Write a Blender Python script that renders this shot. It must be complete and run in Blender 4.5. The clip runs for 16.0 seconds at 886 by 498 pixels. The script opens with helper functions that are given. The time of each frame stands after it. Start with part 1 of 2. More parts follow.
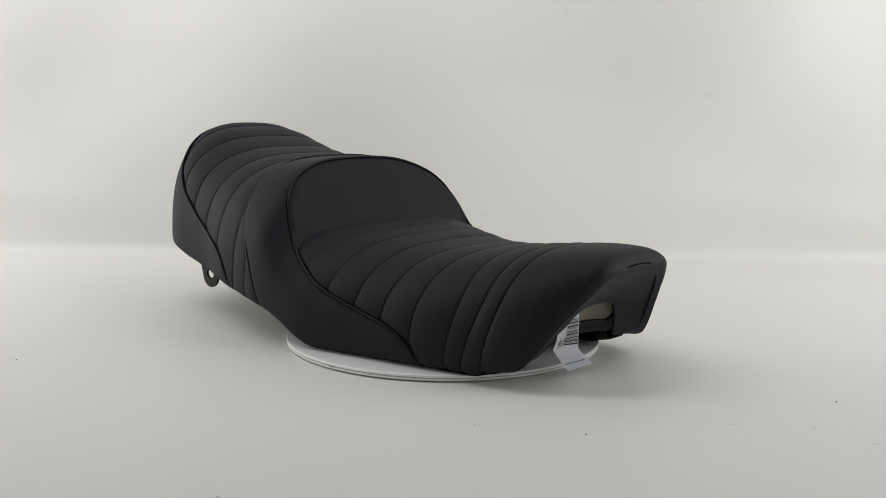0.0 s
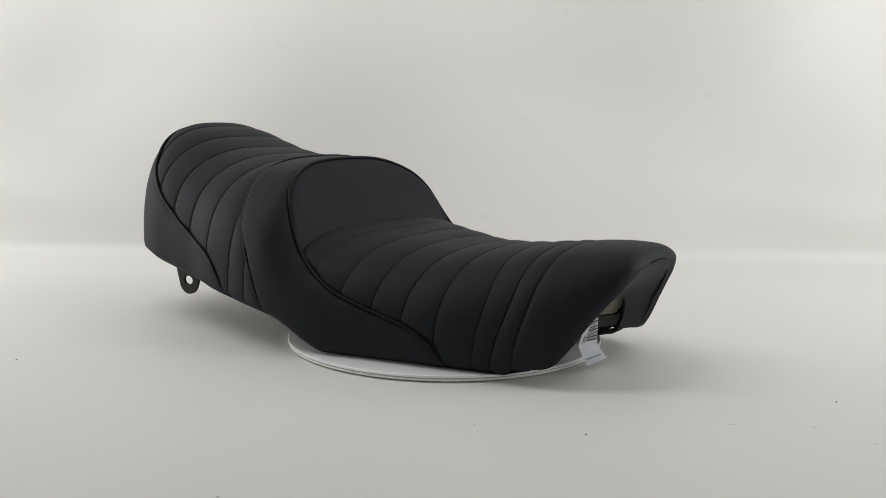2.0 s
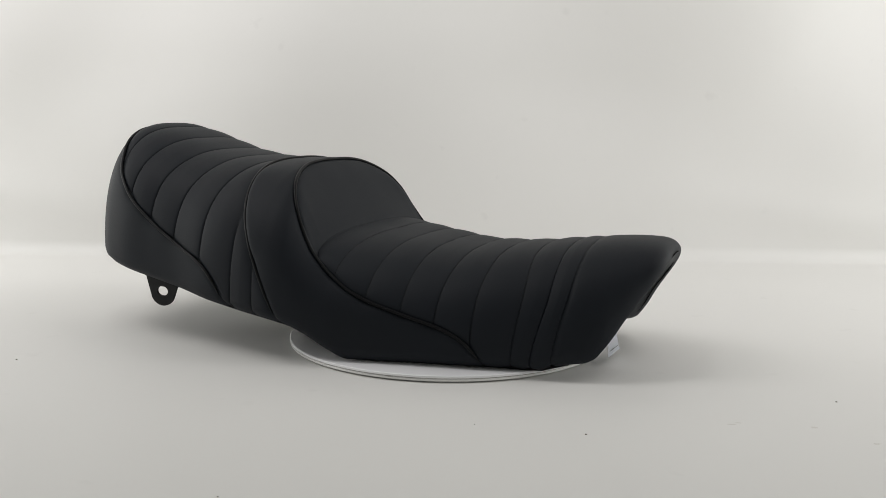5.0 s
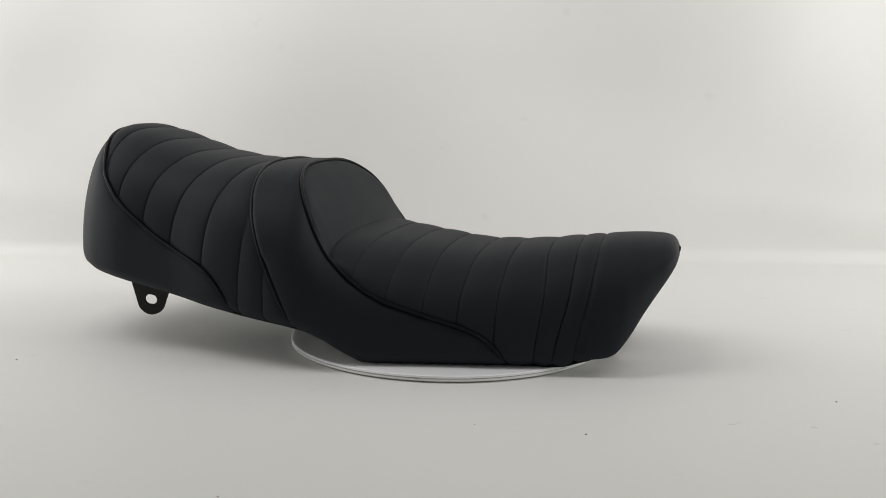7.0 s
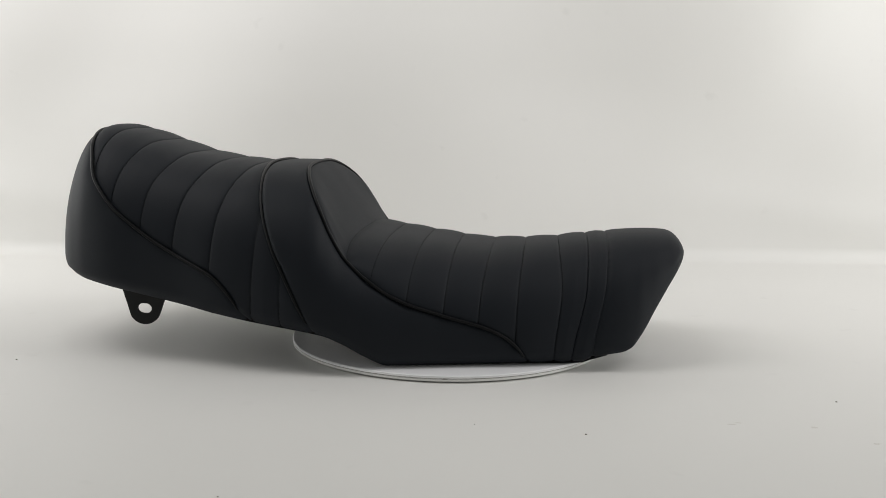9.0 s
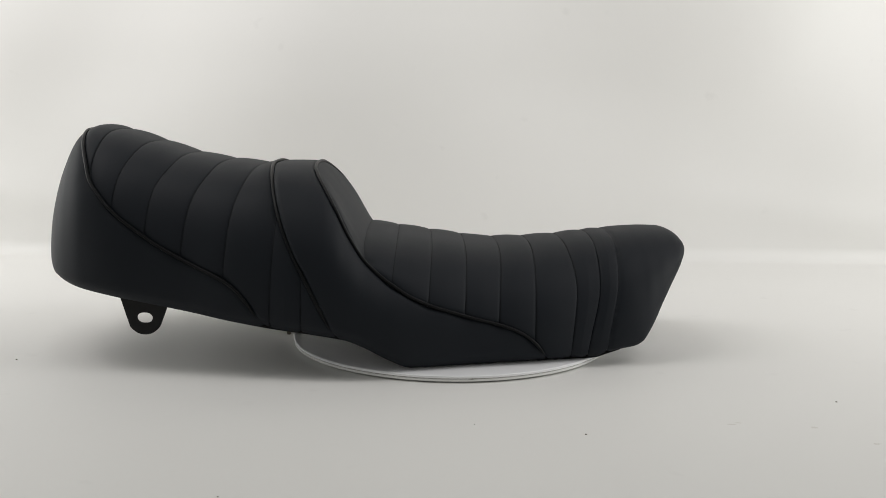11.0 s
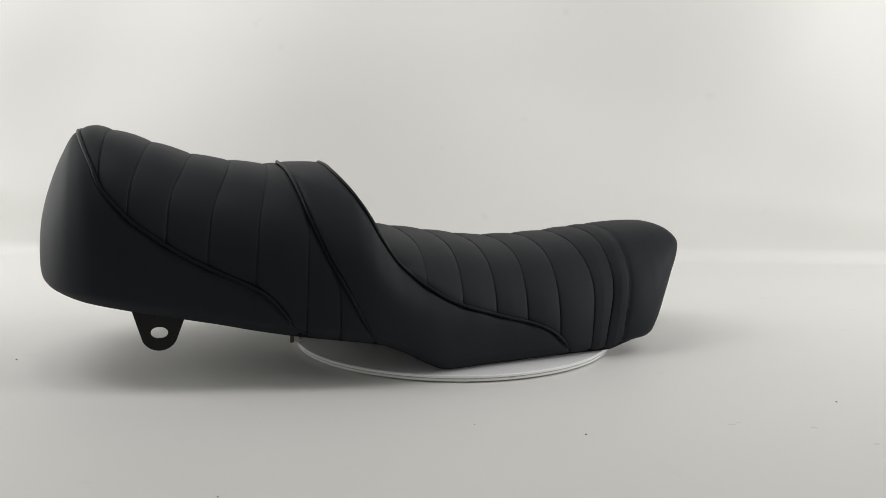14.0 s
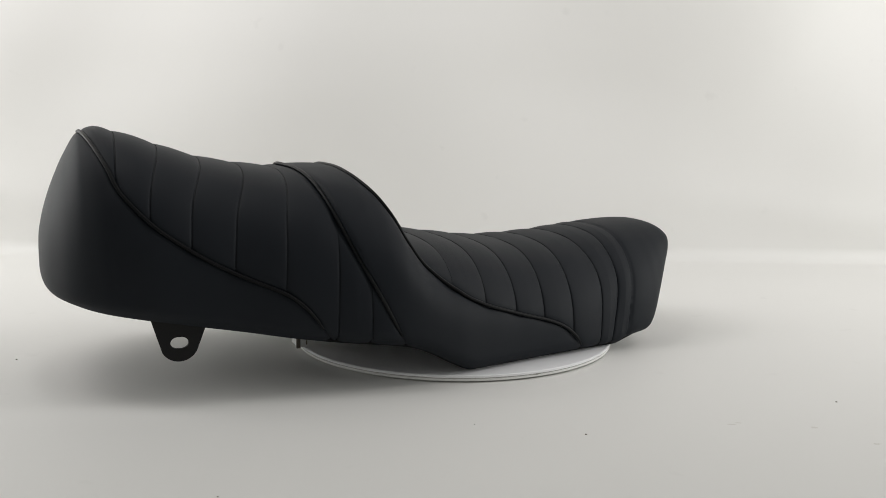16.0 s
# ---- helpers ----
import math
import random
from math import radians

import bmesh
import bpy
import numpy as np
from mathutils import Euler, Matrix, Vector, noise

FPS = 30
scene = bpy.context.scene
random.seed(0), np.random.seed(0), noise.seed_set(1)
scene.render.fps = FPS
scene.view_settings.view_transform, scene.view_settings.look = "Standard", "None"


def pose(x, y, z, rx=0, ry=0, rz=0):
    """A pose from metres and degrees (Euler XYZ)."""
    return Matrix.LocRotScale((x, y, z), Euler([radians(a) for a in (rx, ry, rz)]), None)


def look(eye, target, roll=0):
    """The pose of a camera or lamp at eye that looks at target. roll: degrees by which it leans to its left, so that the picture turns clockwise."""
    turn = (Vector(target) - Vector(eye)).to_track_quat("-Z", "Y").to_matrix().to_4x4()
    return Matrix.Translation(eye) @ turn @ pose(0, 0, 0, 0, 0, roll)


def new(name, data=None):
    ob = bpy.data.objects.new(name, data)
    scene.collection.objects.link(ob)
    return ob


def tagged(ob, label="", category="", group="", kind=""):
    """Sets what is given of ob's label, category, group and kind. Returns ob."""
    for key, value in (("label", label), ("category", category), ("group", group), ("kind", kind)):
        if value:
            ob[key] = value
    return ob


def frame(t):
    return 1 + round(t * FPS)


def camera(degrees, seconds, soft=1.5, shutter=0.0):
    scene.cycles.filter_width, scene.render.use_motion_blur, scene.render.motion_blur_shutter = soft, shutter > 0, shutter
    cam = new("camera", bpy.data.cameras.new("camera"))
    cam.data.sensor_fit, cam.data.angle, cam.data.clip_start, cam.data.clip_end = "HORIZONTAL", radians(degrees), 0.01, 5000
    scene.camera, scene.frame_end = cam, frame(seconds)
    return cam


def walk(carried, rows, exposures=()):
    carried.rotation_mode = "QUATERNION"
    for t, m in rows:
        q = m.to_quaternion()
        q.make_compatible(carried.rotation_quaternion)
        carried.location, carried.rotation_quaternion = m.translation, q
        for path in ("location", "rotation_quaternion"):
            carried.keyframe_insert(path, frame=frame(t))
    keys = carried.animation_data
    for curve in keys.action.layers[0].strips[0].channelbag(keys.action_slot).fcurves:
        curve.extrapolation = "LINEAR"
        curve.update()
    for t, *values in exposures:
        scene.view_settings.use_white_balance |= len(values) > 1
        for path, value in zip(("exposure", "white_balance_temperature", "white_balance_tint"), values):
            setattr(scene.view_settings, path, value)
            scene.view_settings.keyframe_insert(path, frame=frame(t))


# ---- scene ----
# World: turntable axis at the origin, floor at z = 0, camera looks along +y.
cam = camera(51.75, 16.0, soft=0.75)
EYE = Vector((0.0, -1.04, 0.2573))
PITCH, YAW = radians(8.459), radians(-0.386)
VIEW = look(EYE, EYE + Vector((math.sin(YAW) * math.cos(PITCH), math.cos(YAW) * math.cos(PITCH), -math.sin(PITCH))), 0.58)
walk(cam, [(0.0, VIEW), (16.0, VIEW)], exposures=[(0.0, -0.04), (3.0, -0.01), (6.5, 0.02), (9.0, 0.045), (12.5, 0.065), (16.0, 0.08)])

# ---- light: a white studio lit by three softboxes overhead and a large low panel at each side ----
world = bpy.data.worlds.new("studio")
scene.world = world
world.use_nodes = True
world.node_tree.nodes["Background"].inputs[0].default_value = (0.995, 1.0, 0.965, 1)
world.node_tree.nodes["Background"].inputs[1].default_value = 0.235


def softbox(name, eye, target, sx, sy, watts, colour):
    d = bpy.data.lights.new(name, "AREA")
    d.shape, d.size, d.size_y, d.energy, d.color = "RECTANGLE", sx, sy, watts, colour
    ob = new(name, d)
    ob.matrix_world = look(eye, target)
    return ob


softbox("softbox_left", (-0.95, -0.1, 1.25), (-0.55, 0.75, 0.85), 0.9, 0.7, 7.5, (1.0, 0.968, 0.968))
softbox("softbox_right", (0.95, -0.1, 1.25), (0.55, 0.75, 0.85), 0.9, 0.7, 6.4, (1.0, 0.968, 0.968))
softbox("softbox_top", (-0.3, -0.15, 1.45), (0.0, -0.1, 0.0), 0.25, 0.2, 1.4, (0.985, 1.0, 0.98))
softbox("panel_left", (-1.45, 0.22, 0.42), (0.0, -0.05, 0.1), 0.9, 0.6, 5.3, (0.995, 1.0, 0.98))
softbox("panel_right", (1.45, -0.12, 0.45), (0.0, -0.05, 0.1), 0.9, 0.6, 6.5, (0.995, 1.0, 0.98))


# ---- materials ----
def material(name, colour, rough=0.5, metal=0.0, grain=0.0, grain_size=900.0, stain=0.0, stain_size=6.0, spec=0.5, mottle=0.0):
    m = bpy.data.materials.new(name)
    m.use_nodes = True
    nt = m.node_tree
    b = nt.nodes["Principled BSDF"]
    b.inputs["Roughness"].default_value, b.inputs["Metallic"].default_value = rough, metal
    b.inputs["Specular IOR Level"].default_value = spec
    tc = nt.nodes.new("ShaderNodeTexCoord")
    big = nt.nodes.new("ShaderNodeTexNoise")
    big.inputs["Scale"].default_value, big.inputs["Detail"].default_value = stain_size, 4
    nt.links.new(tc.outputs["Object"], big.inputs["Vector"])
    ramp = nt.nodes.new("ShaderNodeMixRGB")
    ramp.inputs[1].default_value = tuple(c * (1 - stain) for c in colour) + (1,)
    ramp.inputs[2].default_value = tuple(min(1, c * (1 + stain)) for c in colour) + (1,)
    nt.links.new(big.outputs["Fac"], ramp.inputs[0])
    nt.links.new(ramp.outputs[0], b.inputs["Base Color"])
    fine = nt.nodes.new("ShaderNodeTexNoise")
    fine.inputs["Scale"].default_value, fine.inputs["Detail"].default_value = grain_size, 3
    nt.links.new(tc.outputs["Object"], fine.inputs["Vector"])
    if mottle:
        r = nt.nodes.new("ShaderNodeMapRange")
        r.inputs["To Min"].default_value, r.inputs["To Max"].default_value = rough - mottle, rough + mottle
        nt.links.new(big.outputs["Fac"], r.inputs["Value"])
        nt.links.new(r.outputs[0], b.inputs["Roughness"])
    if grain:
        bump = nt.nodes.new("ShaderNodeBump")
        bump.inputs["Strength"].default_value, bump.inputs["Distance"].default_value = grain, 0.0006
        nt.links.new(fine.outputs["Fac"], bump.inputs["Height"])
        nt.links.new(bump.outputs[0], b.inputs["Normal"])
    return m


VINYL = material("black_vinyl", (0.0034, 0.0056, 0.0092), 0.60, grain=0.16, grain_size=1600, stain=0.12, stain_size=9, mottle=0.05, spec=0.245)
PIPING = material("black_piping", (0.0022, 0.0026, 0.0034), 0.44, grain=0.1, grain_size=900, stain=0.1, spec=0.17)
THREAD = material("black_thread", (0.004, 0.004, 0.004), 0.9, grain=0.2, stain=0.1, spec=0.1)
PLASTIC = material("black_plastic", (0.004, 0.004, 0.004), 0.55, grain=0.2, grain_size=300, stain=0.15, spec=0.12)
STEEL = material("black_coated_steel", (0.006, 0.006, 0.0062), 0.5, grain=0.15, grain_size=500, stain=0.2, spec=0.25)
WHITEBOARD = material("white_laminate", (0.86, 0.86, 0.87), 0.35, grain=0.06, grain_size=250, stain=0.03)
BOARD_EDGE = material("white_board_edge", (0.78, 0.78, 0.76), 0.5, grain=0.15, grain_size=200, stain=0.06, stain_size=30)
GREY_EDGE = material("grey_joint", (0.32, 0.31, 0.29), 0.7, grain=0.2, stain=0.1)
PAPER = material("white_label_paper", (0.86, 0.88, 0.93), 0.5, grain=0.05, stain=0.03)
FOAM = material("grey_foam", (0.30, 0.28, 0.22), 0.9, grain=0.5, grain_size=700, stain=0.08, stain_size=40)
CRUMB = material("dirt", (0.12, 0.10, 0.08), 0.9, grain=0.3, stain=0.2)
SCUFF = material("grey_scuff", (0.05, 0.05, 0.05), 0.7, stain=0.2)
BROWN = material("brown_edge", (0.16, 0.14, 0.11), 0.8, grain=0.2, stain=0.15, stain_size=60)
SMEAR = material("faint_smear", (0.655, 0.64, 0.605), 0.55, grain=0.1, stain=0.1, stain_size=80)
INK = material("black_print", (0.02, 0.02, 0.022), 0.6, stain=0.05)
BACKDROP = material("white_backdrop_vinyl", (0.744, 0.737, 0.712), 0.55, grain=0.08, grain_size=120, stain=0.025, stain_size=2.2)


def smudge(m):
    """Small faint grey smudges on the sheet."""
    nt = m.node_tree
    b = nt.nodes["Principled BSDF"]
    old = b.inputs["Base Color"].links[0].from_socket
    tc = nt.nodes.new("ShaderNodeTexCoord")
    spots = nt.nodes.new("ShaderNodeTexNoise")
    spots.inputs["Scale"].default_value, spots.inputs["Detail"].default_value = 26, 2
    ramp = nt.nodes.new("ShaderNodeMapRange")
    for key, value in (("From Min", 0.70), ("From Max", 0.80), ("To Min", 0.0), ("To Max", 0.09)):
        ramp.inputs[key].default_value = value
    mix = nt.nodes.new("ShaderNodeMixRGB")
    mix.inputs[2].default_value = (0.3, 0.29, 0.27, 1)
    nt.links.new(tc.outputs["Object"], spots.inputs["Vector"])
    nt.links.new(spots.outputs["Fac"], ramp.inputs["Value"])
    nt.links.new(ramp.outputs[0], mix.inputs[0])
    nt.links.new(old, mix.inputs[1])
    nt.links.new(mix.outputs[0], b.inputs["Base Color"])


smudge(BACKDROP)


# ---- helpers of the scene ----
def pch(xs, ys):
    """A monotone cubic through the given knots."""
    xs, ys = np.array(xs, float), np.array(ys, float)
    h, d = np.diff(xs), np.diff(ys) / np.diff(xs)
    m = np.zeros(len(xs))
    m[0], m[-1] = d[0], d[-1]
    for i in range(1, len(xs) - 1):
        if d[i - 1] * d[i] > 0:
            a, b = 2 * h[i] + h[i - 1], h[i] + 2 * h[i - 1]
            m[i] = (a + b) / (a / d[i - 1] + b / d[i])

    def f(x):
        x = np.clip(np.asarray(x, float), xs[0], xs[-1])
        i = np.clip(np.searchsorted(xs, x) - 1, 0, len(h) - 1)
        t = (x - xs[i]) / h[i]
        return ((1 + 2 * t) * (1 - t) ** 2 * ys[i] + t * (1 - t) ** 2 * h[i] * m[i]
                + t * t * (3 - 2 * t) * ys[i + 1] + t * t * (t - 1) * h[i] * m[i + 1])
    return f


def mesh_of(name, verts, faces, mat, smooth=True):
    me = bpy.data.meshes.new(name)
    me.from_pydata([tuple(v) for v in verts], [], faces)
    me.materials.append(mat)
    if smooth:
        me.polygons.foreach_set("use_smooth", [True] * len(me.polygons))
    me.update()
    return me


def under(ob, parent, label=""):
    if parent:
        ob.parent = parent
    return tagged(ob, label) if label else ob


def part(name, bm, mat, parent, label="", smooth=False):
    me = bpy.data.meshes.new(name)
    bmesh.ops.recalc_face_normals(bm, faces=bm.faces)
    bm.to_mesh(me)
    bm.free()
    me.materials.append(mat)
    if smooth:
        me.polygons.foreach_set("use_smooth", [True] * len(me.polygons))
    return under(new(name, me), parent, label)


def tube(name, pts, normals, radius, mat, parent, label="", sides=10):
    """A round cord along pts."""
    verts, faces = [], []
    k = len(pts)
    for i in range(k):
        tan = pts[min(i + 1, k - 1)] - pts[max(i - 1, 0)]
        tan = tan / np.linalg.norm(tan)
        nn = normals[i] - tan * np.dot(normals[i], tan)
        nn = nn / np.linalg.norm(nn)
        bb = np.cross(tan, nn)
        r = radius * min(1.0, 0.35 + min(i, k - 1 - i) * 0.08)
        for j in range(sides):
            a = 2 * math.pi * j / sides
            verts.append(pts[i] + r * (math.cos(a) * nn + math.sin(a) * bb))
    for i in range(k - 1):
        for j in range(sides):
            j2 = (j + 1) % sides
            faces.append((i * sides + j, i * sides + j2, (i + 1) * sides + j2, (i + 1) * sides + j))
    faces += [tuple(range(sides)), tuple((k - 1) * sides + j for j in range(sides))]
    return under(new(name, mesh_of(name, verts, faces, mat)), parent, label)


# ---- the setting: a white sheet, floor and wall in one sweep ----
def build_backdrop():
    prof = [(-3.2, 0.0), (-1.5, 0.0), (-0.6, 0.0), (0.0, 0.0), (0.3, 0.0), (0.5, 0.0)]
    rad, y0 = 0.03, 0.545
    prof += [(y0 + rad * math.sin(a), rad * (1 - math.cos(a))) for a in np.linspace(0, radians(84), 12)]
    yb, zb_ = prof[-1]
    for h in [0.02 * k for k in range(1, 41)] + [0.8 + 0.1 * k for k in range(1, 18)]:
        prof.append((yb + h * 0.105, zb_ + h))
    xs = np.linspace(-3.0, 3.0, 201)
    verts, faces = [], []
    n = len(prof)
    for x in xs:
        for y, z in prof:
            lift = max(0.0, min(1.0, z / 0.3))
            fold = lift * (0.008 * math.sin(x * 9.0 + 0.6 * math.sin(z * 3)) * min(1, max(0, abs(x) - 0.45) / 0.3) + 0.07 * noise.noise(Vector((x * 2.1 + 3.1, 0.0, z * 2.0 + 1.3))))
            out = min(1.0, max(0.0, (abs(x + 0.08) - 0.36) / 0.35))
            fold -= 0.011 * out * math.exp(-((z - 0.085 - 0.03 * math.sin(x * 5.0)) / 0.035) ** 2) * lift ** 0.5
            fold += 0.006 * lift * out * math.sin((x - 0.55 * z) * 15.0 + 0.8 * math.sin(z * 6.0))
            sag = 0.0012 * noise.noise(Vector((x * 1.7, y * 2.3, 0.4)))
            verts.append((x, y + fold, z + (sag + 0.0005 if y > 0.3 and z < 0.01 else 0)))
    for i in range(len(xs) - 1):
        for j in range(n - 1):
            faces.append((i * n + j, (i + 1) * n + j, (i + 1) * n + j + 1, i * n + j + 1))
    ob = new("backdrop", mesh_of("backdrop", verts, faces, BACKDROP))
    tagged(ob, "seamless white vinyl photo backdrop, floor sweeping up into wall", "backdrop", kind="structure")


build_backdrop()


# ---- the turntable ----
DISC_R, DISC_TOP = 0.1782, 0.0075


def build_turntable():
    top = new("turntable")
    tagged(top, "round white two-layer turntable disc on the floor", "turntable")

    def disc(name, z0, z1, r, mat, label=""):
        bm = bmesh.new()
        rings = [(r - 0.0008, z0), (r, z0 + 0.0006), (r, z1 - 0.0006), (r - 0.0008, z1)]
        n = 128
        loops = [[bm.verts.new((rr * math.cos(2 * math.pi * i / n), rr * math.sin(2 * math.pi * i / n), z)) for i in range(n)] for rr, z in rings]
        for a, b in zip(loops, loops[1:]):
            for i in range(n):
                bm.faces.new((a[i], a[(i + 1) % n], b[(i + 1) % n], b[i]))
        bm.faces.new(loops[-1])
        bm.faces.new(loops[0][::-1])
        return part(name, bm, mat, top, label)

    disc("top_board", 0.0046, DISC_TOP, DISC_R, WHITEBOARD)
    disc("joint", 0.0040, 0.0046, DISC_R - 0.0012, GREY_EDGE, "thin grey joint between the boards")
    disc("lower_board", 0.0014, 0.0040, DISC_R - 0.0004, BOARD_EDGE)
    disc("bearing_foot", 0.0, 0.0014, 0.12, PLASTIC, "black bearing foot under the disc")
    bm = bmesh.new()
    a0 = math.atan2(-0.1225, -0.098)
    vs = []
    for k in range(9):
        a = a0 + (k - 4) * 0.006
        h = 0.0007 * (1 - abs(k - 4) / 4.5)
        vs.append([bm.verts.new(((DISC_R + 0.0003) * math.cos(a), (DISC_R + 0.0003) * math.sin(a), 0.0044 + s * h)) for s in (-1, 1)])
    for p, q in zip(vs, vs[1:]):
        bm.faces.new((p[0], q[0], q[1], p[1]))
    part("chip", bm, GREY_EDGE, top, "dark chip in the rim")
    return top


turntable = build_turntable()


# ---- the motorcycle seat: x forward, y left, z up, z = 0 on the disc ----
X0, X1 = -0.4315, 0.259
BACK = ([-.4315, -.4310, -.4285, -.4245, -.416, -.405, -.392, -.377, -.357, -.319, -.281, -.242, -.206, -.194, -.165],
        [.117, .131, .147, .163, .187, .211, .231, .2365, .232, .2195, .2075, .2005, .197, .1975, .1978])
CUSHION = ([-.030, .003, .043, .076, .113, .157, .192, .226, .240, .249, .2545, .258, .259],
           [.119, .115, .111, .112, .115, .121, .1245, .1262, .1258, .1236, .1195, .1135, .1100])
# crown of the tail, hump and side panels, and crown of the rider's cushion, which runs on under the hump
ZT_OUTER = pch(BACK[0] + [-.147, -.139, -.130, -.119, -.105, -.087, -.062] + CUSHION[0], BACK[1] + [.1972, .1957, .1930, .1840, .160, .1355, .1235] + CUSHION[1])
ZT_INNER = pch([-.4315, -.150, -.102, -.068] + CUSHION[0], [.131, .130, .1275, .1235] + CUSHION[1])
ZB = pch([-.4315, -.4310, -.4285, -.4245, -.416, -.403, -.385, -.344, -.291, -.192, -.108, -.088, -.064, -.042, 0, .093, .147, .158, .179, .191, .200, .207, .214, .225, .237, .250, .256, .259],
         [.111, .103, .0945, .0895, .0845, .081, .0765, .0695, .060, .044, .033, .025, .012, .0035, .0032, .0042, .0030, .0060, .0115, .0138, .0183, .0268, .0370, .0561, .0743, .0932, .1025, .1096])
WID = pch([-.4315, -.4310, -.4285, -.4245, -.417, -.404, -.390, -.370, -.336, -.302, -.264, -.221, -.191, -.119, -.062, -.025, .012, .047, .085, .147, .170, .190, .205, .220, .237, .250, .256, .259],
          [.004, .020, .042, .060, .079, .101, .1155, .1285, .139, .1425, .1475, .1585, .1635, .1735, .1695, .1615, .1525, .1455, .1385, .1235, .1195, .114, .1065, .094, .078, .065, .056, .044])
POW = pch([-.4315, -.40, -.36, -.30, -.2, -.135, -.08, -.04, .05, .15, .22, .259], [2.2, 2.5, 2.9, 2.88, 2.95, 2.76, 2.9, 2.9, 2.8, 2.6, 2.6, 2.6])


POW_INNER = pch([-.4315, -.1, -.07, -.03, .05, .15, .22, .259], [3.3, 3.3, 3.2, 3.0, 2.8, 2.6, 2.6, 2.6])


def blunt(x):
    """Draws the tip of the nose back a little, to round it."""
    return x - 0.0022 * np.clip((x - 0.243) / 0.016, 0, 1) ** 2


def surf(x, s, crown=ZT_OUTER):
    """Points of the padded body: x along it, s from -1 (left lower edge) over 0 (crown) to 1 (right lower edge)."""
    x, s = np.broadcast_arrays(np.asarray(x, float), np.asarray(s, float))
    a = np.clip(np.abs(s), 0, 1)
    phi = (1 - a) * math.pi / 2
    e = 2 / (POW_INNER(x) if crown is ZT_INNER else POW(x))
    zt, zb, w = crown(x), ZB(x), WID(x)
    fr = np.sin(phi) ** e
    y = w * np.clip(np.cos(phi), 0, 1) ** e
    nose = np.clip((x - 0.17) / 0.03, 0, 1) * np.clip((0.259 - x) / 0.03, 0, 1)
    high = 0.014 + 0.010 * nose
    low = np.clip((high - fr * (zt - zb)) / high, 0, 1)
    y = y - np.minimum(0.009 - 0.005 * nose, 0.25 * w) * (1 - np.sqrt(1 - low ** 2)) * np.clip(y / np.maximum(0.6 * w, 1e-6), 0, 1)
    return np.stack([blunt(x), -np.sign(s) * y, zb + (zt - zb) * fr], -1)


def normal(x, s, crown=ZT_OUTER):
    h = 1e-4
    xa, xb = np.clip(x - h, X0, X1), np.clip(x + h, X0, X1)
    du = surf(xb, s, crown) - surf(xa, s, crown)
    dv = surf(x, np.clip(s + 1e-3, -1, 1), crown) - surf(x, np.clip(s - 1e-3, -1, 1), crown)
    n = np.cross(dv, du)
    return n / np.maximum(np.linalg.norm(n, axis=-1, keepdims=True), 1e-12)


def s_of(x, z, crown=ZT_OUTER):
    fr = min(1, max(0, (z - float(ZB(x))) / (float(crown(x)) - float(ZB(x)))))
    return 1 - math.asin(fr ** (float(POW(x)) / 2)) / (math.pi / 2)


def line_of(points, crown=ZT_OUTER):
    """x over |s| through side-view points (x, z)."""
    ss = [s_of(x, z, crown) for x, z in points]
    return ss, pch(ss, [p[0] for p in points])


REAR_S, REAR = line_of([(-.392, .2335), (-.387, .2285), (-.379, .217), (-.370, .200), (-.3625, .183), (-.348, .165), (-.335, .152), (-.302, .128), (-.264, .107), (-.221, .087), (-.200, .066), (-.190, .050), (-.186, .0434)])
HUMP_S, HUMP = line_of([(-.193, .1974), (-.186, .188), (-.180, .172), (-.174, .154), (-.160, .121), (-.140, .082), (-.119, .041), (-.116, .0345)])
FRONT_S, FRONT = line_of([(-.147, .1972), (-.145, .1945), (-.139, .187), (-.1285, .173), (-.1165, .153), (-.1025, .127), (-.0855, .104), (-.062, .085), (-.025, .065), (.012, .053), (.047, .043), (.073, .031), (.091, .013), (.095, .0045)])
CREASE_END = s_of(-.0705, .0912)
CREASE_RAW = pch([0, 0.45 * CREASE_END, 0.72 * CREASE_END, 0.88 * CREASE_END, CREASE_END], [-.0985, -.0980, -.0955, -.0880, float(FRONT(CREASE_END))])


def rear(s):
    return REAR(np.abs(s))


def hump(s):
    return HUMP(np.abs(s))


def front(s):
    return FRONT(np.abs(s))


def crease(s):
    a = np.abs(s)
    return np.where(a < CREASE_END, CREASE_RAW(a), FRONT(a))


def tail_end(s):
    return np.full(np.shape(s), X0)


def nose_end(s):
    return np.full(np.shape(s), X1)


# seams across the pleats: crown x, side x, bottom x
REAR_PLEATS = [(-.361, -.365, -.366), (-.322, -.337, -.342), (-.283, -.302, -.308), (-.244, -.264, -.272), (-.207, -.221, -.228), (-.172, -.176, -.181), (-.152, -.150, -.150)]
FRONT_PLEATS = [(-.058, -.062, -.064), (-.021, -.025, -.028), (.015, .012, .009), (.052, .047, .044), (.087, .084, .082), (.123, .128, .121), (.155, .153, .139), (.177, .173, .160)]


def pleat_x(p, s):
    f = pch([0, .25, .62, 1.0], [p[0], p[0] + .25 * (p[1] - p[0]), p[1], p[2]])
    return f(np.abs(s))


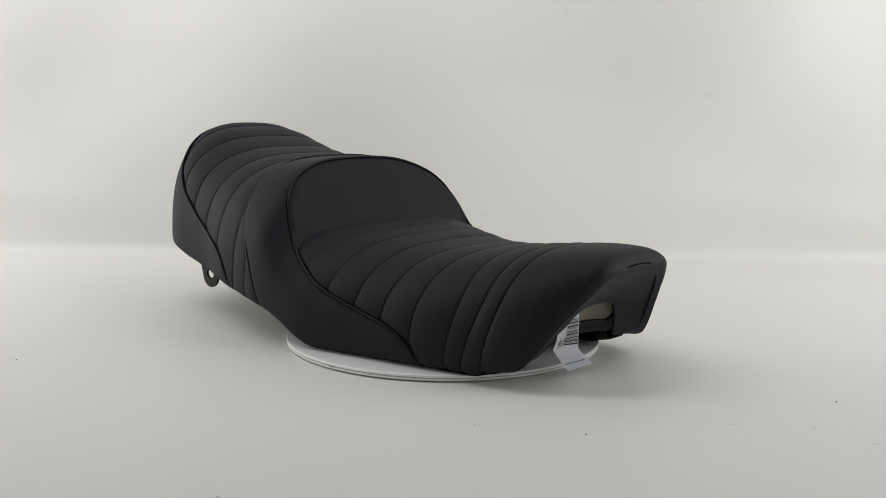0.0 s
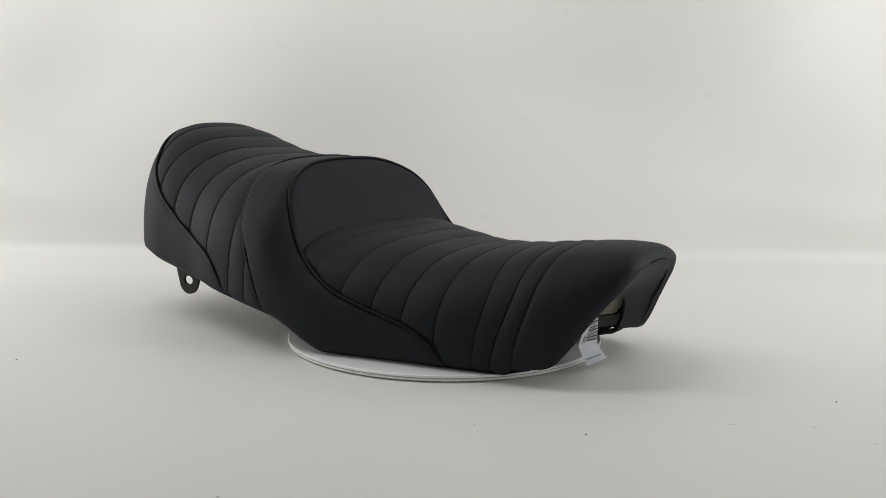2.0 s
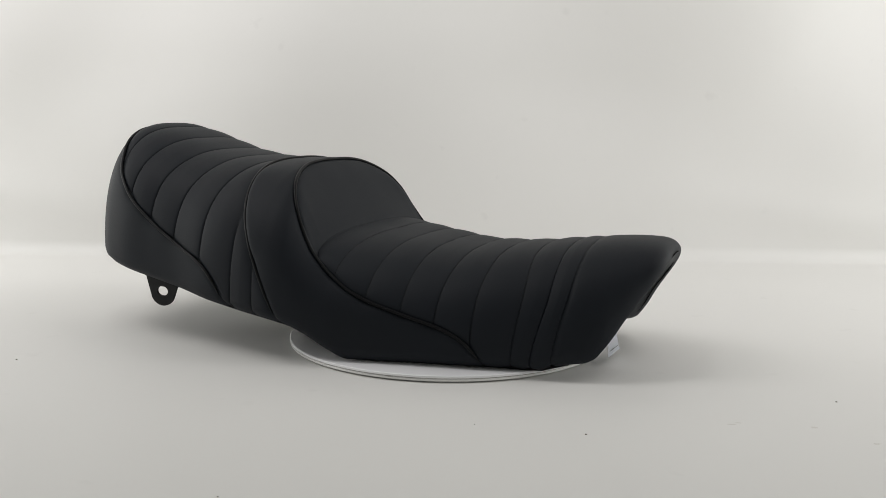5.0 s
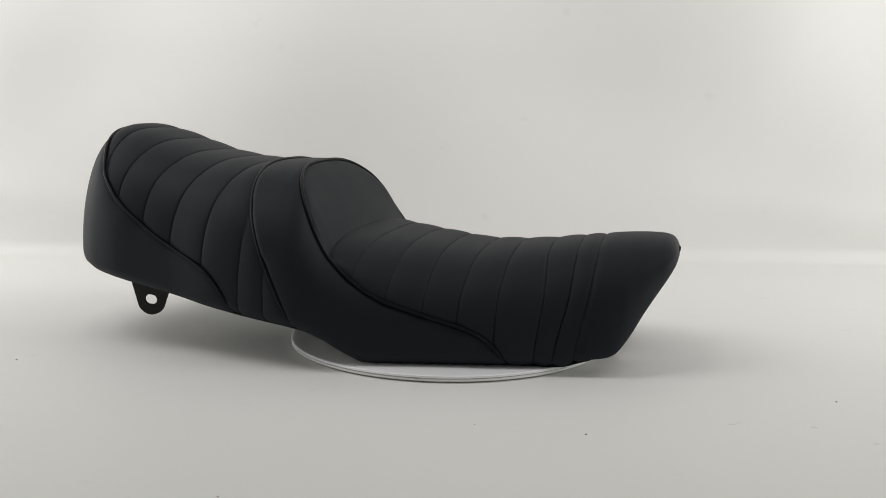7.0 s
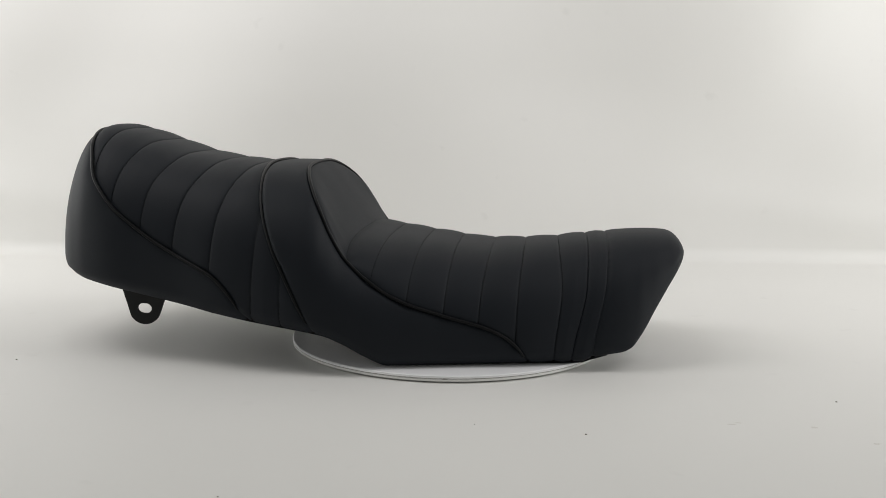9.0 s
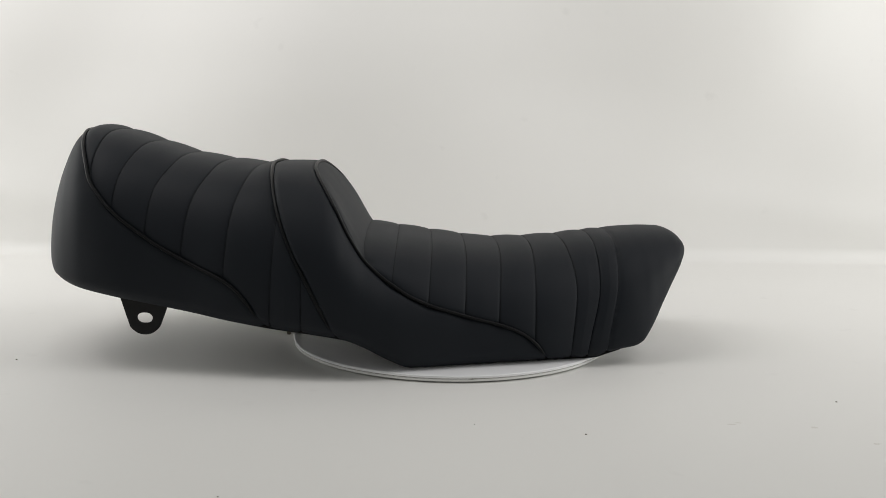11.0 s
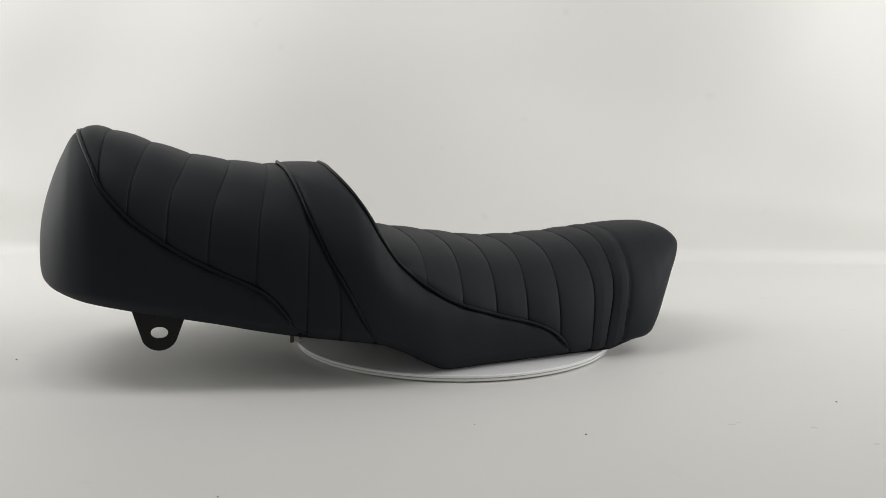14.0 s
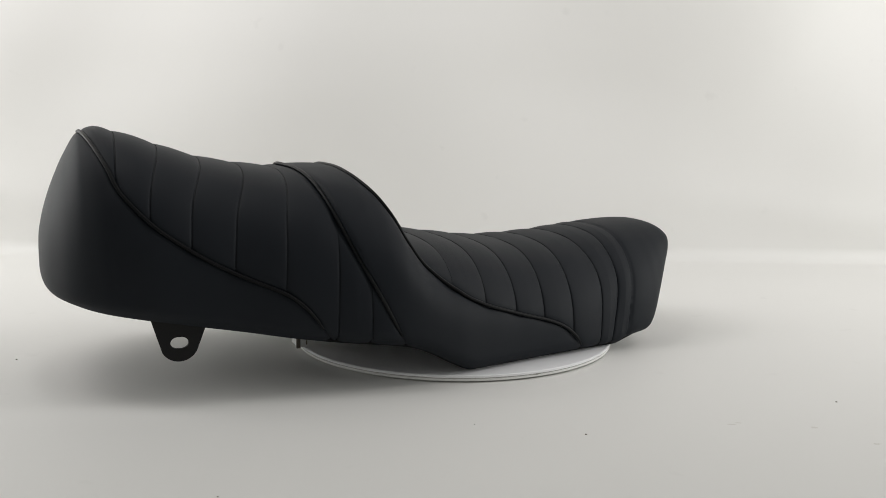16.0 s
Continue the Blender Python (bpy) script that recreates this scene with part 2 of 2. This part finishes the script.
SEAMS = []      # (x(s), s, depth, reach)
S_FULL = np.linspace(-1, 1, 561)
for p in REAR_PLEATS:
    x = pleat_x(p, S_FULL)
    keep = (x > rear(S_FULL) + .001) & (x < hump(S_FULL) - .001)
    SEAMS.append((x[keep], S_FULL[keep], "pleat"))
for p in FRONT_PLEATS:
    x = pleat_x(p, S_FULL)
    keep = x > crease(S_FULL) + .001
    SEAMS.append((x[keep], S_FULL[keep], "pleat" if p[0] < 0.15 else "deep"))
for g in (rear, hump, front):
    SEAMS.append((g(S_FULL), S_FULL, "piping"))
inner = np.abs(S_FULL) < 0.86 * CREASE_END
SEAMS.append((crease(S_FULL)[inner], S_FULL[inner], "crease"))


def cushion(x, s):
    """Points of the rider's cushion, which meets the piping along its sides."""
    p, g = surf(x, s, ZT_INNER), crease(s)
    t = np.clip((np.abs(s) / CREASE_END - 0.8) / 0.2, 0, 1)
    gap = (surf(g, s) - surf(g, s, ZT_INNER)) * (t * t * (3 - 2 * t))[..., None]
    return p + gap * np.exp(-np.abs(x - g) / 0.012)[..., None]


def tree_of(kinds):
    pts = np.concatenate([(cushion(x, s) if k == "crease" else surf(x, s)) for x, s, k in SEAMS if k in kinds and len(x)])
    from mathutils import kdtree
    kd = kdtree.KDTree(len(pts))
    for i, p in enumerate(pts):
        kd.insert(p, i)
    kd.balance()
    return kd


PLEATS, DEEP, CORDS, FOLD = tree_of(("pleat", "deep")), tree_of(("deep",)), tree_of(("piping",)), tree_of(("crease",))
TREES = [(PLEATS, 0.0018, 0.0085), (PLEATS, 0.0011, 0.0006), (DEEP, 0.0006, 0.0006), (CORDS, 0.0010, 0.0030), (CORDS, 0.0015, 0.0015), (FOLD, 0.0050, 0.0070), (FOLD, 0.0050, 0.0020)]


def sunk(p, n, trees=TREES):
    """Points p, with the seams drawn in against their normals n."""
    flat, nf = p.reshape(-1, 3), n.reshape(-1, 3)
    out = np.empty_like(flat)
    for i, q in enumerate(flat):
        d = 0.0
        for kd, depth, reach in trees:
            r = kd.find(q)[2]
            if r < reach * 5:
                d += depth * math.exp(-r / reach)
        out[i] = q - nf[i] * d
    return out.reshape(p.shape)


def step_at_hump(x, s):
    """How far the cover stands out beside the hump's rear seam: the hump overhangs it, the last pleat dips to it."""
    d, a = x - hump(s), np.abs(s)
    side = np.clip((a - 0.12) / 0.25, 0, 1) * np.clip((0.93 - a) / 0.25, 0, 1)
    side = side * side * (3 - 2 * side)
    before = -0.0028 * (0.35 + 0.65 * side) * np.exp(-np.abs(d) / 0.010)
    width = np.maximum(front(s) - hump(s), 1e-4)
    t = np.clip(d / width, 0, 1)
    after = 0.0034 * side * np.sqrt(np.clip(1 - (1 - np.clip(d / 0.007, 0, 1)) ** 2, 0, 1)) * (1 - t) ** 1.3 - 0.0028 * (0.35 + 0.65 * side) * np.exp(-np.abs(d) / 0.0022)
    return np.where(d < 0, before, after)


def padded(x, s, crown=ZT_OUTER):
    p = cushion(x, s) if crown is ZT_INNER else surf(x, s, crown)
    n = normal(x, s, crown)
    if crown is ZT_OUTER:
        p = p + n * step_at_hump(x, s)[..., None]
    return sunk(p, n, TREES if crown is ZT_INNER else TREES[:-2])


def cushion_start(s):
    return crease(s) - 0.0012 * np.clip((CREASE_END - np.abs(s)) / 0.06, 0, 1)


def panel(name, ga, gb, parent, label="", rows=190, pleats=(), per=60, ends=0, crown=ZT_OUTER):
    """One piece of the cover between two lines across the seat, its columns running along the pleat seams."""
    s = np.sin(np.linspace(-math.pi / 2, math.pi / 2, rows)) * 0.35 + np.linspace(-1, 1, rows) * 0.65
    a, b = ga(s), gb(s)
    edges = [a] + [np.clip(pleat_x(p, s), a, b) for p in pleats] + [b]
    t = np.linspace(0, 1, per + 1)
    u = 0.3 * t + 0.7 * (0.5 - 0.5 * np.cos(t * math.pi))
    if ends < 0:
        u = 1 - np.cos(t * math.pi / 2)
    x = [a[:, None]]
    for lo, hi in zip(edges, edges[1:]):
        last = ends > 0 and hi is b
        w = 0.3 * t + 0.7 * np.sin(t * math.pi / 2) if last else u
        x.append(lo[:, None] + (hi - lo)[:, None] * w[None, 1:])
    x = np.concatenate(x, 1)
    cols = x.shape[1]
    v = padded(x, np.repeat(s[:, None], cols, 1), crown).reshape(-1, 3)
    faces = []
    for i in range(rows - 1):
        for j in range(cols - 1):
            if max(x[i, j + 1] - x[i, j], x[i + 1, j + 1] - x[i + 1, j]) > 1e-6:
                faces.append((i * cols + j, i * cols + j + 1, (i + 1) * cols + j + 1, (i + 1) * cols + j))
    used = sorted({k for f in faces for k in f})
    back = {k: i for i, k in enumerate(used)}
    me = mesh_of(name, v[used], [tuple(back[k] for k in f) for f in faces], VINYL)
    return under(new(name, me), parent, label)


def backrest(parent):
    """The upright face between the hump's piping and the fold behind the cushion."""
    s, u = np.linspace(-CREASE_END, CREASE_END, 160), np.linspace(0, 1.22, 70)
    a, b = surf(front(s), s), cushion(crease(s), s)
    reach = np.linalg.norm(b - a, axis=1)
    out = np.array([0.86, 0.0, 0.51])
    p = a[:, None] + (b - a)[:, None] * u[None, :, None]
    bulge = (np.minimum(0.004, 0.06 * reach)[:, None] * (1 - np.clip(1 - 2 * u, 0, 1) ** 3.5)[None])
    p = p + bulge[..., None] * out
    v = sunk(p, np.broadcast_to(out, p.shape), TREES[:-2]).reshape(-1, 3)
    k = len(u)
    faces = [(i * k + j, i * k + j + 1, (i + 1) * k + j + 1, (i + 1) * k + j) for i in range(len(s) - 1) for j in range(k - 1)]
    return under(new("backrest_panel", mesh_of("backrest_panel", v, faces, VINYL)), parent, "smooth black vinyl backrest face")


def cord(name, g, parent, lift=-0.0002, radius=0.0017, crown_lift=0.0):
    s = np.linspace(-0.985, 0.985, 420)
    x = g(s)
    tube(name, surf(x, s) + normal(x, s) * (lift + crown_lift * np.exp(-(s / 0.3) ** 2))[:, None], normal(x, s), radius, PIPING, parent, "glossy black piping cord")


def stitches(name, x, s, parent, crown):
    """Short thread stitches beside a pleat seam."""
    base, nn = padded(x + 0.0007, s, crown), normal(x, s, crown)
    step = np.concatenate([[0], np.cumsum(np.linalg.norm(np.diff(base, axis=0), axis=1))])
    verts, faces = [], []
    pos = 0.004
    while pos < step[-1] - 0.005:
        i, j = np.searchsorted(step, pos), np.searchsorted(step, pos + 0.0017)
        if j >= len(base):
            break
        a, b, n = base[i], base[j], nn[i]
        t = b - a
        if np.linalg.norm(t) > 1e-5:
            t = t / np.linalg.norm(t)
            c = np.cross(t, n)
            k = len(verts)
            for q, up in ((a, 0.0), ((a + b) / 2, 0.0006), (b, 0.0)):
                for w in (-1, 1):
                    verts.append(q + c * w * 0.00027 + n * (up * 0.35 + 0.00005))
                verts.append(q - n * 0.0004)
            for m in (0, 3):
                faces += [(k + m, k + m + 1, k + m + 4, k + m + 3), (k + m + 1, k + m + 2, k + m + 5, k + m + 4), (k + m + 2, k + m, k + m + 3, k + m + 5)]
        pos += 0.0028
    if verts:
        under(new(name, mesh_of(name, verts, faces, THREAD)), parent, "rows of black stitches")["kind"] = "stuff"


def build_seat():
    seat = new("motorcycle_seat")
    tagged(seat, "black pleated vinyl motorcycle seat with piping, resting on white turntable", "motorcycle seat")
    panel("tail_panel", tail_end, rear, seat, "smooth black vinyl tail panel", per=90, ends=-1)
    passenger = panel("passenger_pleats", rear, hump, seat, "black vinyl with rounded cross pleats", pleats=REAR_PLEATS, per=36)
    panel("hump_panel", hump, front, seat, "smooth black vinyl hump and side panel", per=110, rows=260)
    backrest(seat)
    rider = panel("rider_pleats", cushion_start, nose_end, seat, "black vinyl with rounded cross pleats", pleats=FRONT_PLEATS, per=40, ends=1, crown=ZT_INNER, rows=220)
    cord("piping", rear, seat)
    cord("piping", hump, seat, lift=-0.0020, radius=0.0018, crown_lift=0.0018)
    cord("piping", front, seat)
    for x, s, k in SEAMS:
        if k == "pleat" and len(x) > 40:
            stitches("stitching", x, s, *((rider, ZT_INNER) if x.mean() > -0.1 else (passenger, ZT_OUTER)))

    # cover turned under the nose, with an arched opening above the pan's lip
    vs, k = np.sin(np.linspace(-math.pi / 2, math.pi / 2, 61)), 44
    edge_x = np.linspace(0.19, 0.259, 120)
    edge = padded(edge_x, np.ones(120))
    edge_w, edge_z = np.abs(edge[:, 1]), edge[:, 2]

    def underside(x, v, out=0.0):
        w, z = np.interp(x, edge_x, edge_w), np.interp(x, edge_x, edge_z)
        r = max(0.0, 1 - v * v) * min(1.0, (0.259 - x) / 0.03)
        return (float(blunt(x)) - 0.020 * r + out, w * v, z + 0.002 * r)

    verts, faces, n = [], [], len(vs)
    for i in range(k):
        for v in vs:
            low = 0.1985 + 0.032 * max(0.0, 1 - (abs(v) / 0.62) ** 4)
            verts.append(underside(low + (0.259 - low) * i / (k - 1), v))
    for i in range(k - 1):
        for j in range(n - 1):
            faces.append((i * n + j, i * n + j + 1, (i + 1) * n + j + 1, (i + 1) * n + j))
    face = under(new("nose_underside", mesh_of("nose_underside", verts, faces, VINYL)), seat, "black vinyl turned under the nose")
    mod = face.modifiers.new("thickness", "SOLIDIFY")
    mod.thickness, mod.offset = 0.003, -1

    # seam where the cover is turned under
    pts = [underside(0.2050 + 0.0533 * math.sin(a) ** 0.45, 0.89 * math.copysign(abs(math.cos(a)) ** 0.45, math.cos(a)), 0.0014) for a in np.linspace(0.0002, 2.35, 400)]
    pts = np.array(pts)
    pts[:, 2] += 0.0042 * np.clip((pts[:, 0] - 0.235) / 0.018, 0, 1) ** 2
    far = np.concatenate([[0], np.cumsum(np.linalg.norm(np.diff(pts, axis=0), axis=1))])
    at = np.linspace(0, far[-1], 70)
    pts = np.stack([np.interp(at, far, pts[:, i]) for i in range(3)], 1)
    tube("edge_seam", np.array(pts), np.tile([1.0, 0, -0.3], (len(pts), 1)), 0.0007, THREAD, seat, "black edge seam under the nose", sides=6)

    # foam seen in the opening
    bm = bmesh.new()
    rows = [[bm.verts.new(Vector(underside(x, v, -0.008))) for v in np.linspace(-0.6, 0.6, 15)] for x in np.linspace(0.211, 0.246, 10)]
    for a, b in zip(rows, rows[1:]):
        for j in range(14):
            bm.faces.new((a[j], a[j + 1], b[j + 1], b[j]))
    bmesh.ops.solidify(bm, geom=bm.faces[:], thickness=0.004)
    part("foam", bm, FOAM, seat, "grey foam showing in the nose opening", True)

    # pan, with a tunnel that opens at the nose
    xs, vs = np.linspace(-0.412, 0.174, 120), np.linspace(-1, 1, 41)
    verts, faces, n = [], [], len(vs)
    for x in xs:
        w, zb = float(WID(x)) - min(0.011, 0.27 * float(WID(x))), float(ZB(x))
        rise = max(0.0, min(1.0, (x + 0.03) / 0.18))
        for v in vs:
            arch = max(0.0, 1 - (abs(v) / 0.72) ** 2.4)
            verts.append((x, w * v, zb + 0.0015 + 0.056 * rise * arch + 0.010 * (1 - rise) * min(1, 6 * (1 - abs(v)))))
    for i in range(len(xs) - 1):
        for j in range(n - 1):
            faces.append((i * n + j, i * n + j + 1, (i + 1) * n + j + 1, (i + 1) * n + j))
    pan = under(new("seat_pan", mesh_of("seat_pan", verts, faces, PLASTIC)), seat, "black plastic seat pan")
    mod = pan.modifiers.new("thickness", "SOLIDIFY")
    mod.thickness, mod.offset = 0.0025, 1

    # lip of the pan across the nose opening
    verts, faces, n = [], [], 41
    for f in (0.0, 0.2, 0.45, 0.7, 0.9, 1.0):
        for v in np.linspace(-0.72, 0.72, n):
            lo = 0.1992 + 0.0095 * (1 - v * v)
            side = min(1.0, max(0.0, (abs(v) - 0.45) / 0.2))
            hi = lo + 0.0085 + 0.012 * side * side * (3 - 2 * side)
            p = underside(lo + (hi - lo) * f, v, -0.0065 + 0.001 * math.sin(math.pi * f))
            verts.append(p)
    for i in range(5):
        for j in range(n - 1):
            faces.append((i * n + j, i * n + j + 1, (i + 1) * n + j + 1, (i + 1) * n + j))
    lip = under(new("pan_lip", mesh_of("pan_lip", verts, faces, PLASTIC)), seat, "glossy black front lip of the pan")
    mod = lip.modifiers.new("thickness", "SOLIDIFY")
    mod.thickness, mod.offset = 0.004, 0

    # mounting tab with a slotted hole
    bm = bmesh.new()
    hx, hz, th = -0.315, 0.042, 0.0015
    top = [(0.030, 0.030), (-0.029, 0.038)]
    arc = [(0.0175 * math.cos(a), 0.0175 * math.sin(a)) for a in np.linspace(math.pi + 0.5, 2 * math.pi - 0.5, 15)]
    outline = arc + top
    def along(path, k):
        q = np.array(path + path[:1])
        l = np.concatenate([[0], np.cumsum(np.linalg.norm(np.diff(q, axis=0), axis=1))])
        t = np.linspace(0, l[-1], k, endpoint=False)
        return np.stack([np.interp(t, l, q[:, 0]), np.interp(t, l, q[:, 1])], 1)
    ol = along(outline, 68)
    hl = []
    for q in ol:
        a = math.atan2(q[1], q[0])
        hl.append((0.0068 * math.cos(a) + 0.0012 * (1 if math.cos(a) > 0 else -1), 0.0055 * math.sin(a)))
    layers = []
    for yy in (-th, th):
        layers.append(([bm.verts.new((hx + a, -0.1065 + yy, hz + b)) for a, b in ol], [bm.verts.new((hx + a, -0.1065 + yy, hz + b)) for a, b in hl]))
    k = len(ol)
    for i in range(k):
        j = (i + 1) % k
        for o, h in layers:
            bm.faces.new((o[i], o[j], h[j], h[i]))
        for c in (0, 1):
            bm.faces.new((layers[0][c][i], layers[0][c][j], layers[1][c][j], layers[1][c][i]))
    part("mounting_tab", bm, STEEL, seat, "black steel mounting tab with a slotted hole")
    # faint scuff on the crown of the nose
    for x0, x1, y0, y1 in ((0.222, 0.229, -0.004, 0.004), (0.231, 0.236, 0.006, 0.001), (0.229, 0.233, 0.004, 0.008)):
        t = np.linspace(0, 1, 8)
        yy = y0 + (y1 - y0) * t
        xx = x0 + (x1 - x0) * t + 0.001 * np.sin(t * 3)
        zz = ZT_INNER(xx) - 0.00012
        tube("scuff", np.stack([xx, yy, zz], 1), np.tile([0, 0, 1.0], (8, 1)), 0.0004, SCUFF, rider, "faint grey scuff", sides=6)

    # paper label hanging from the nose opening, its lower half folded forward
    bm = bmesh.new()
    rows = [[(0.203, -0.050, 0.062), (0.203, -0.0195, 0.060)], [(0.204, -0.054, 0.049), (0.204, -0.0205, 0.049)], [(0.204, -0.057, 0.038), (0.204, -0.0212, 0.037)],
            [(0.203, -0.061, 0.029), (0.203, -0.0190, 0.023)], [(0.201, -0.052, 0.021), (0.203, -0.0130, 0.0175)], [(0.199, -0.0400, 0.0102), (0.2015, -0.0010, 0.0095)], [(0.1965, -0.0265, 0.0000), (0.2005, 0.0120, 0.0010)]]
    grid = [[bm.verts.new(Vector(a).lerp(Vector(b), k / 6)) for k in range(7)] for a, b in rows]
    for a, b in zip(grid, grid[1:]):
        for k in range(6):
            bm.faces.new((a[k], a[k + 1], b[k + 1], b[k]))
    bmesh.ops.solidify(bm, geom=bm.faces[:], thickness=0.0003)
    label = part("paper_label", bm, PAPER, seat, "creased white paper label with a barcode")

    def on_label(u, v):
        """A point of the label: u across, v down its rows."""
        i = min(int(v), len(rows) - 2)
        a, b = Vector(rows[i][0]).lerp(Vector(rows[i][1]), u), Vector(rows[i + 1][0]).lerp(Vector(rows[i + 1][1]), u)
        return a.lerp(b, v - i) + Vector((0.0009, -0.0007, 0.0002))

    def bar(name, u0, u1, v0, v1):
        bm = bmesh.new()
        k = 5
        top_row = [bm.verts.new(on_label(u0 + (u1 - u0) * n / k, v0)) for n in range(k + 1)]
        low_row = [bm.verts.new(on_label(u0 + (u1 - u0) * n / k, v1)) for n in range(k + 1)]
        for n in range(k):
            bm.faces.new((top_row[n], top_row[n + 1], low_row[n + 1], low_row[n]))
        part(name, bm, INK, label, "black printed bar")

    v = 0.55
    for n, (thick, gap) in enumerate([(.07, .06), (.03, .05), (.10, .05), (.04, .09), (.14, .05), (.05, .06), (.03, .10), (.09, .05), (.05, .05), (.13, .09), (.04, .05), (.08, .07), (.05, .05), (.11, .06), (.04, .05), (.12, .06)]):
        bar("barcode_bar", 0.42 if v < 2 else 0.34, 0.96, v, v + thick)
        v += thick + gap
    u = 0.09
    for n, wide in enumerate((.05, .05, .05, .02, .03, .05, .04, .05, .05, .03, .05, .04, .02, .05, .05, .06)):
        bar("print_line", u, u + wide * 0.72, 5.02 + 0.03 * (n % 3 == 1), 5.17)
        u += wide + 0.006
    bar("print_line", 0.16, 0.19, 2.05, 2.9)
    bar("print_line", 0.24, 0.27, 2.2, 2.75)
    return seat


seat = build_seat()


# ---- the support under the seat's middle, standing on the disc ----
def build_support():
    block = new("support_block")
    tagged(block, "small pale grey support block under the seat", "block")

    def box(name, x0, x1, y0, y1, z0, z1, mat, label=""):
        bm = bmesh.new()
        bmesh.ops.create_cube(bm, size=1)
        for v in bm.verts:
            v.co = Vector((x0 + (x1 - x0) * (v.co.x + .5), y0 + (y1 - y0) * (v.co.y + .5), z0 + (z1 - z0) * (v.co.z + .5)))
        bmesh.ops.bevel(bm, geom=bm.edges[:], offset=0.0006, segments=2, affect="EDGES")
        part(name, bm, mat, block, label)

    box("body", -0.1835, -0.1710, -0.0200, 0.0060, 0.0020, 0.0470, BOARD_EDGE)
    box("end_strip", -0.1842, -0.1800, -0.0212, -0.0180, 0.0010, 0.0470, BROWN, "brown end strip of the block")
    box("slot", -0.1741, -0.1724, -0.0206, -0.0185, 0.004, 0.0465, BROWN, "dark slot in the block")
    return block


support = build_support()


# ---- crumbs and scuffs on the floor ----
def build_crumbs():
    rng = random.Random(7)
    for x, y, r in ((0.355, -0.233, .0010), (0.113, -0.327, .0009), (-0.447, -0.124, .0009), (-0.154, -0.457, .0006), (0.023, -0.306, .0006)):
        bm = bmesh.new()
        bmesh.ops.create_icosphere(bm, subdivisions=2, radius=r)
        for v in bm.verts:
            v.co *= 1 + rng.uniform(-.3, .3)
            v.co.z = max(v.co.z * 0.5, -0.3 * r)
        ob = part("crumb", bm, CRUMB, None)
        ob.location = (x, y, 0.3 * r)
        tagged(ob, "tiny dark crumb of dirt on the white floor", "crumb", group="crumbs on the floor")


build_crumbs()


def build_smears():
    """Faint rubbed marks on the sheet, each a thin film with a ragged outline."""
    rng = random.Random(3)
    for x, y, rx, ry in ((0.2405, -0.2975, .0042, .0016), (0.2470, -0.2935, .0030, .0012), (0.308, -0.303, .0034, .0022), (0.343, -0.340, .0036, .0018)):
        bm = bmesh.new()
        n = 22
        rim = [1 + rng.uniform(-.45, .25) for _ in range(n)]
        ring = [bm.verts.new((rx * rim[k] * math.cos(2 * math.pi * k / n), ry * rim[k] * math.sin(2 * math.pi * k / n), 0.0)) for k in range(n)]
        mid = bm.verts.new((0, 0, 0.0002))
        for k in range(n):
            bm.faces.new((ring[k], ring[(k + 1) % n], mid))
        bm.faces.new(ring[::-1])
        ob = part("smear", bm, SMEAR, None)
        ob.location = (x, y, 0.00005)
        tagged(ob, "faint beige rubbed mark on the white floor", "smear", group="smears on the floor")


build_smears()


# ---- what moves: the disc and the seat turn together ----
START = -43.0


def motions():
    times = [0.0, 2.0, 4.0, 6.0, 8.0, 10.0, 12.0, 14.0, 16.0]
    angles = [0.0, 8.34, 16.63, 24.87, 33.07, 41.25, 49.42, 57.59, 65.77]
    walk(turntable, [(t, pose(0, 0, 0, 0, 0, a) @ Matrix.Translation((-0.006, -0.010, 0))) for t, a in zip(times, angles)])
    walk(support, [(t, pose(0, 0, 0.0055, 0, 0, START + a)) for t, a in zip(times, angles)])
    walk(seat, [(t, pose(0, 0, 0.0055, 0, 0, START + a) @ Matrix.Translation((0, -0.0095, 0))) for t, a in zip(times, angles)])


motions()
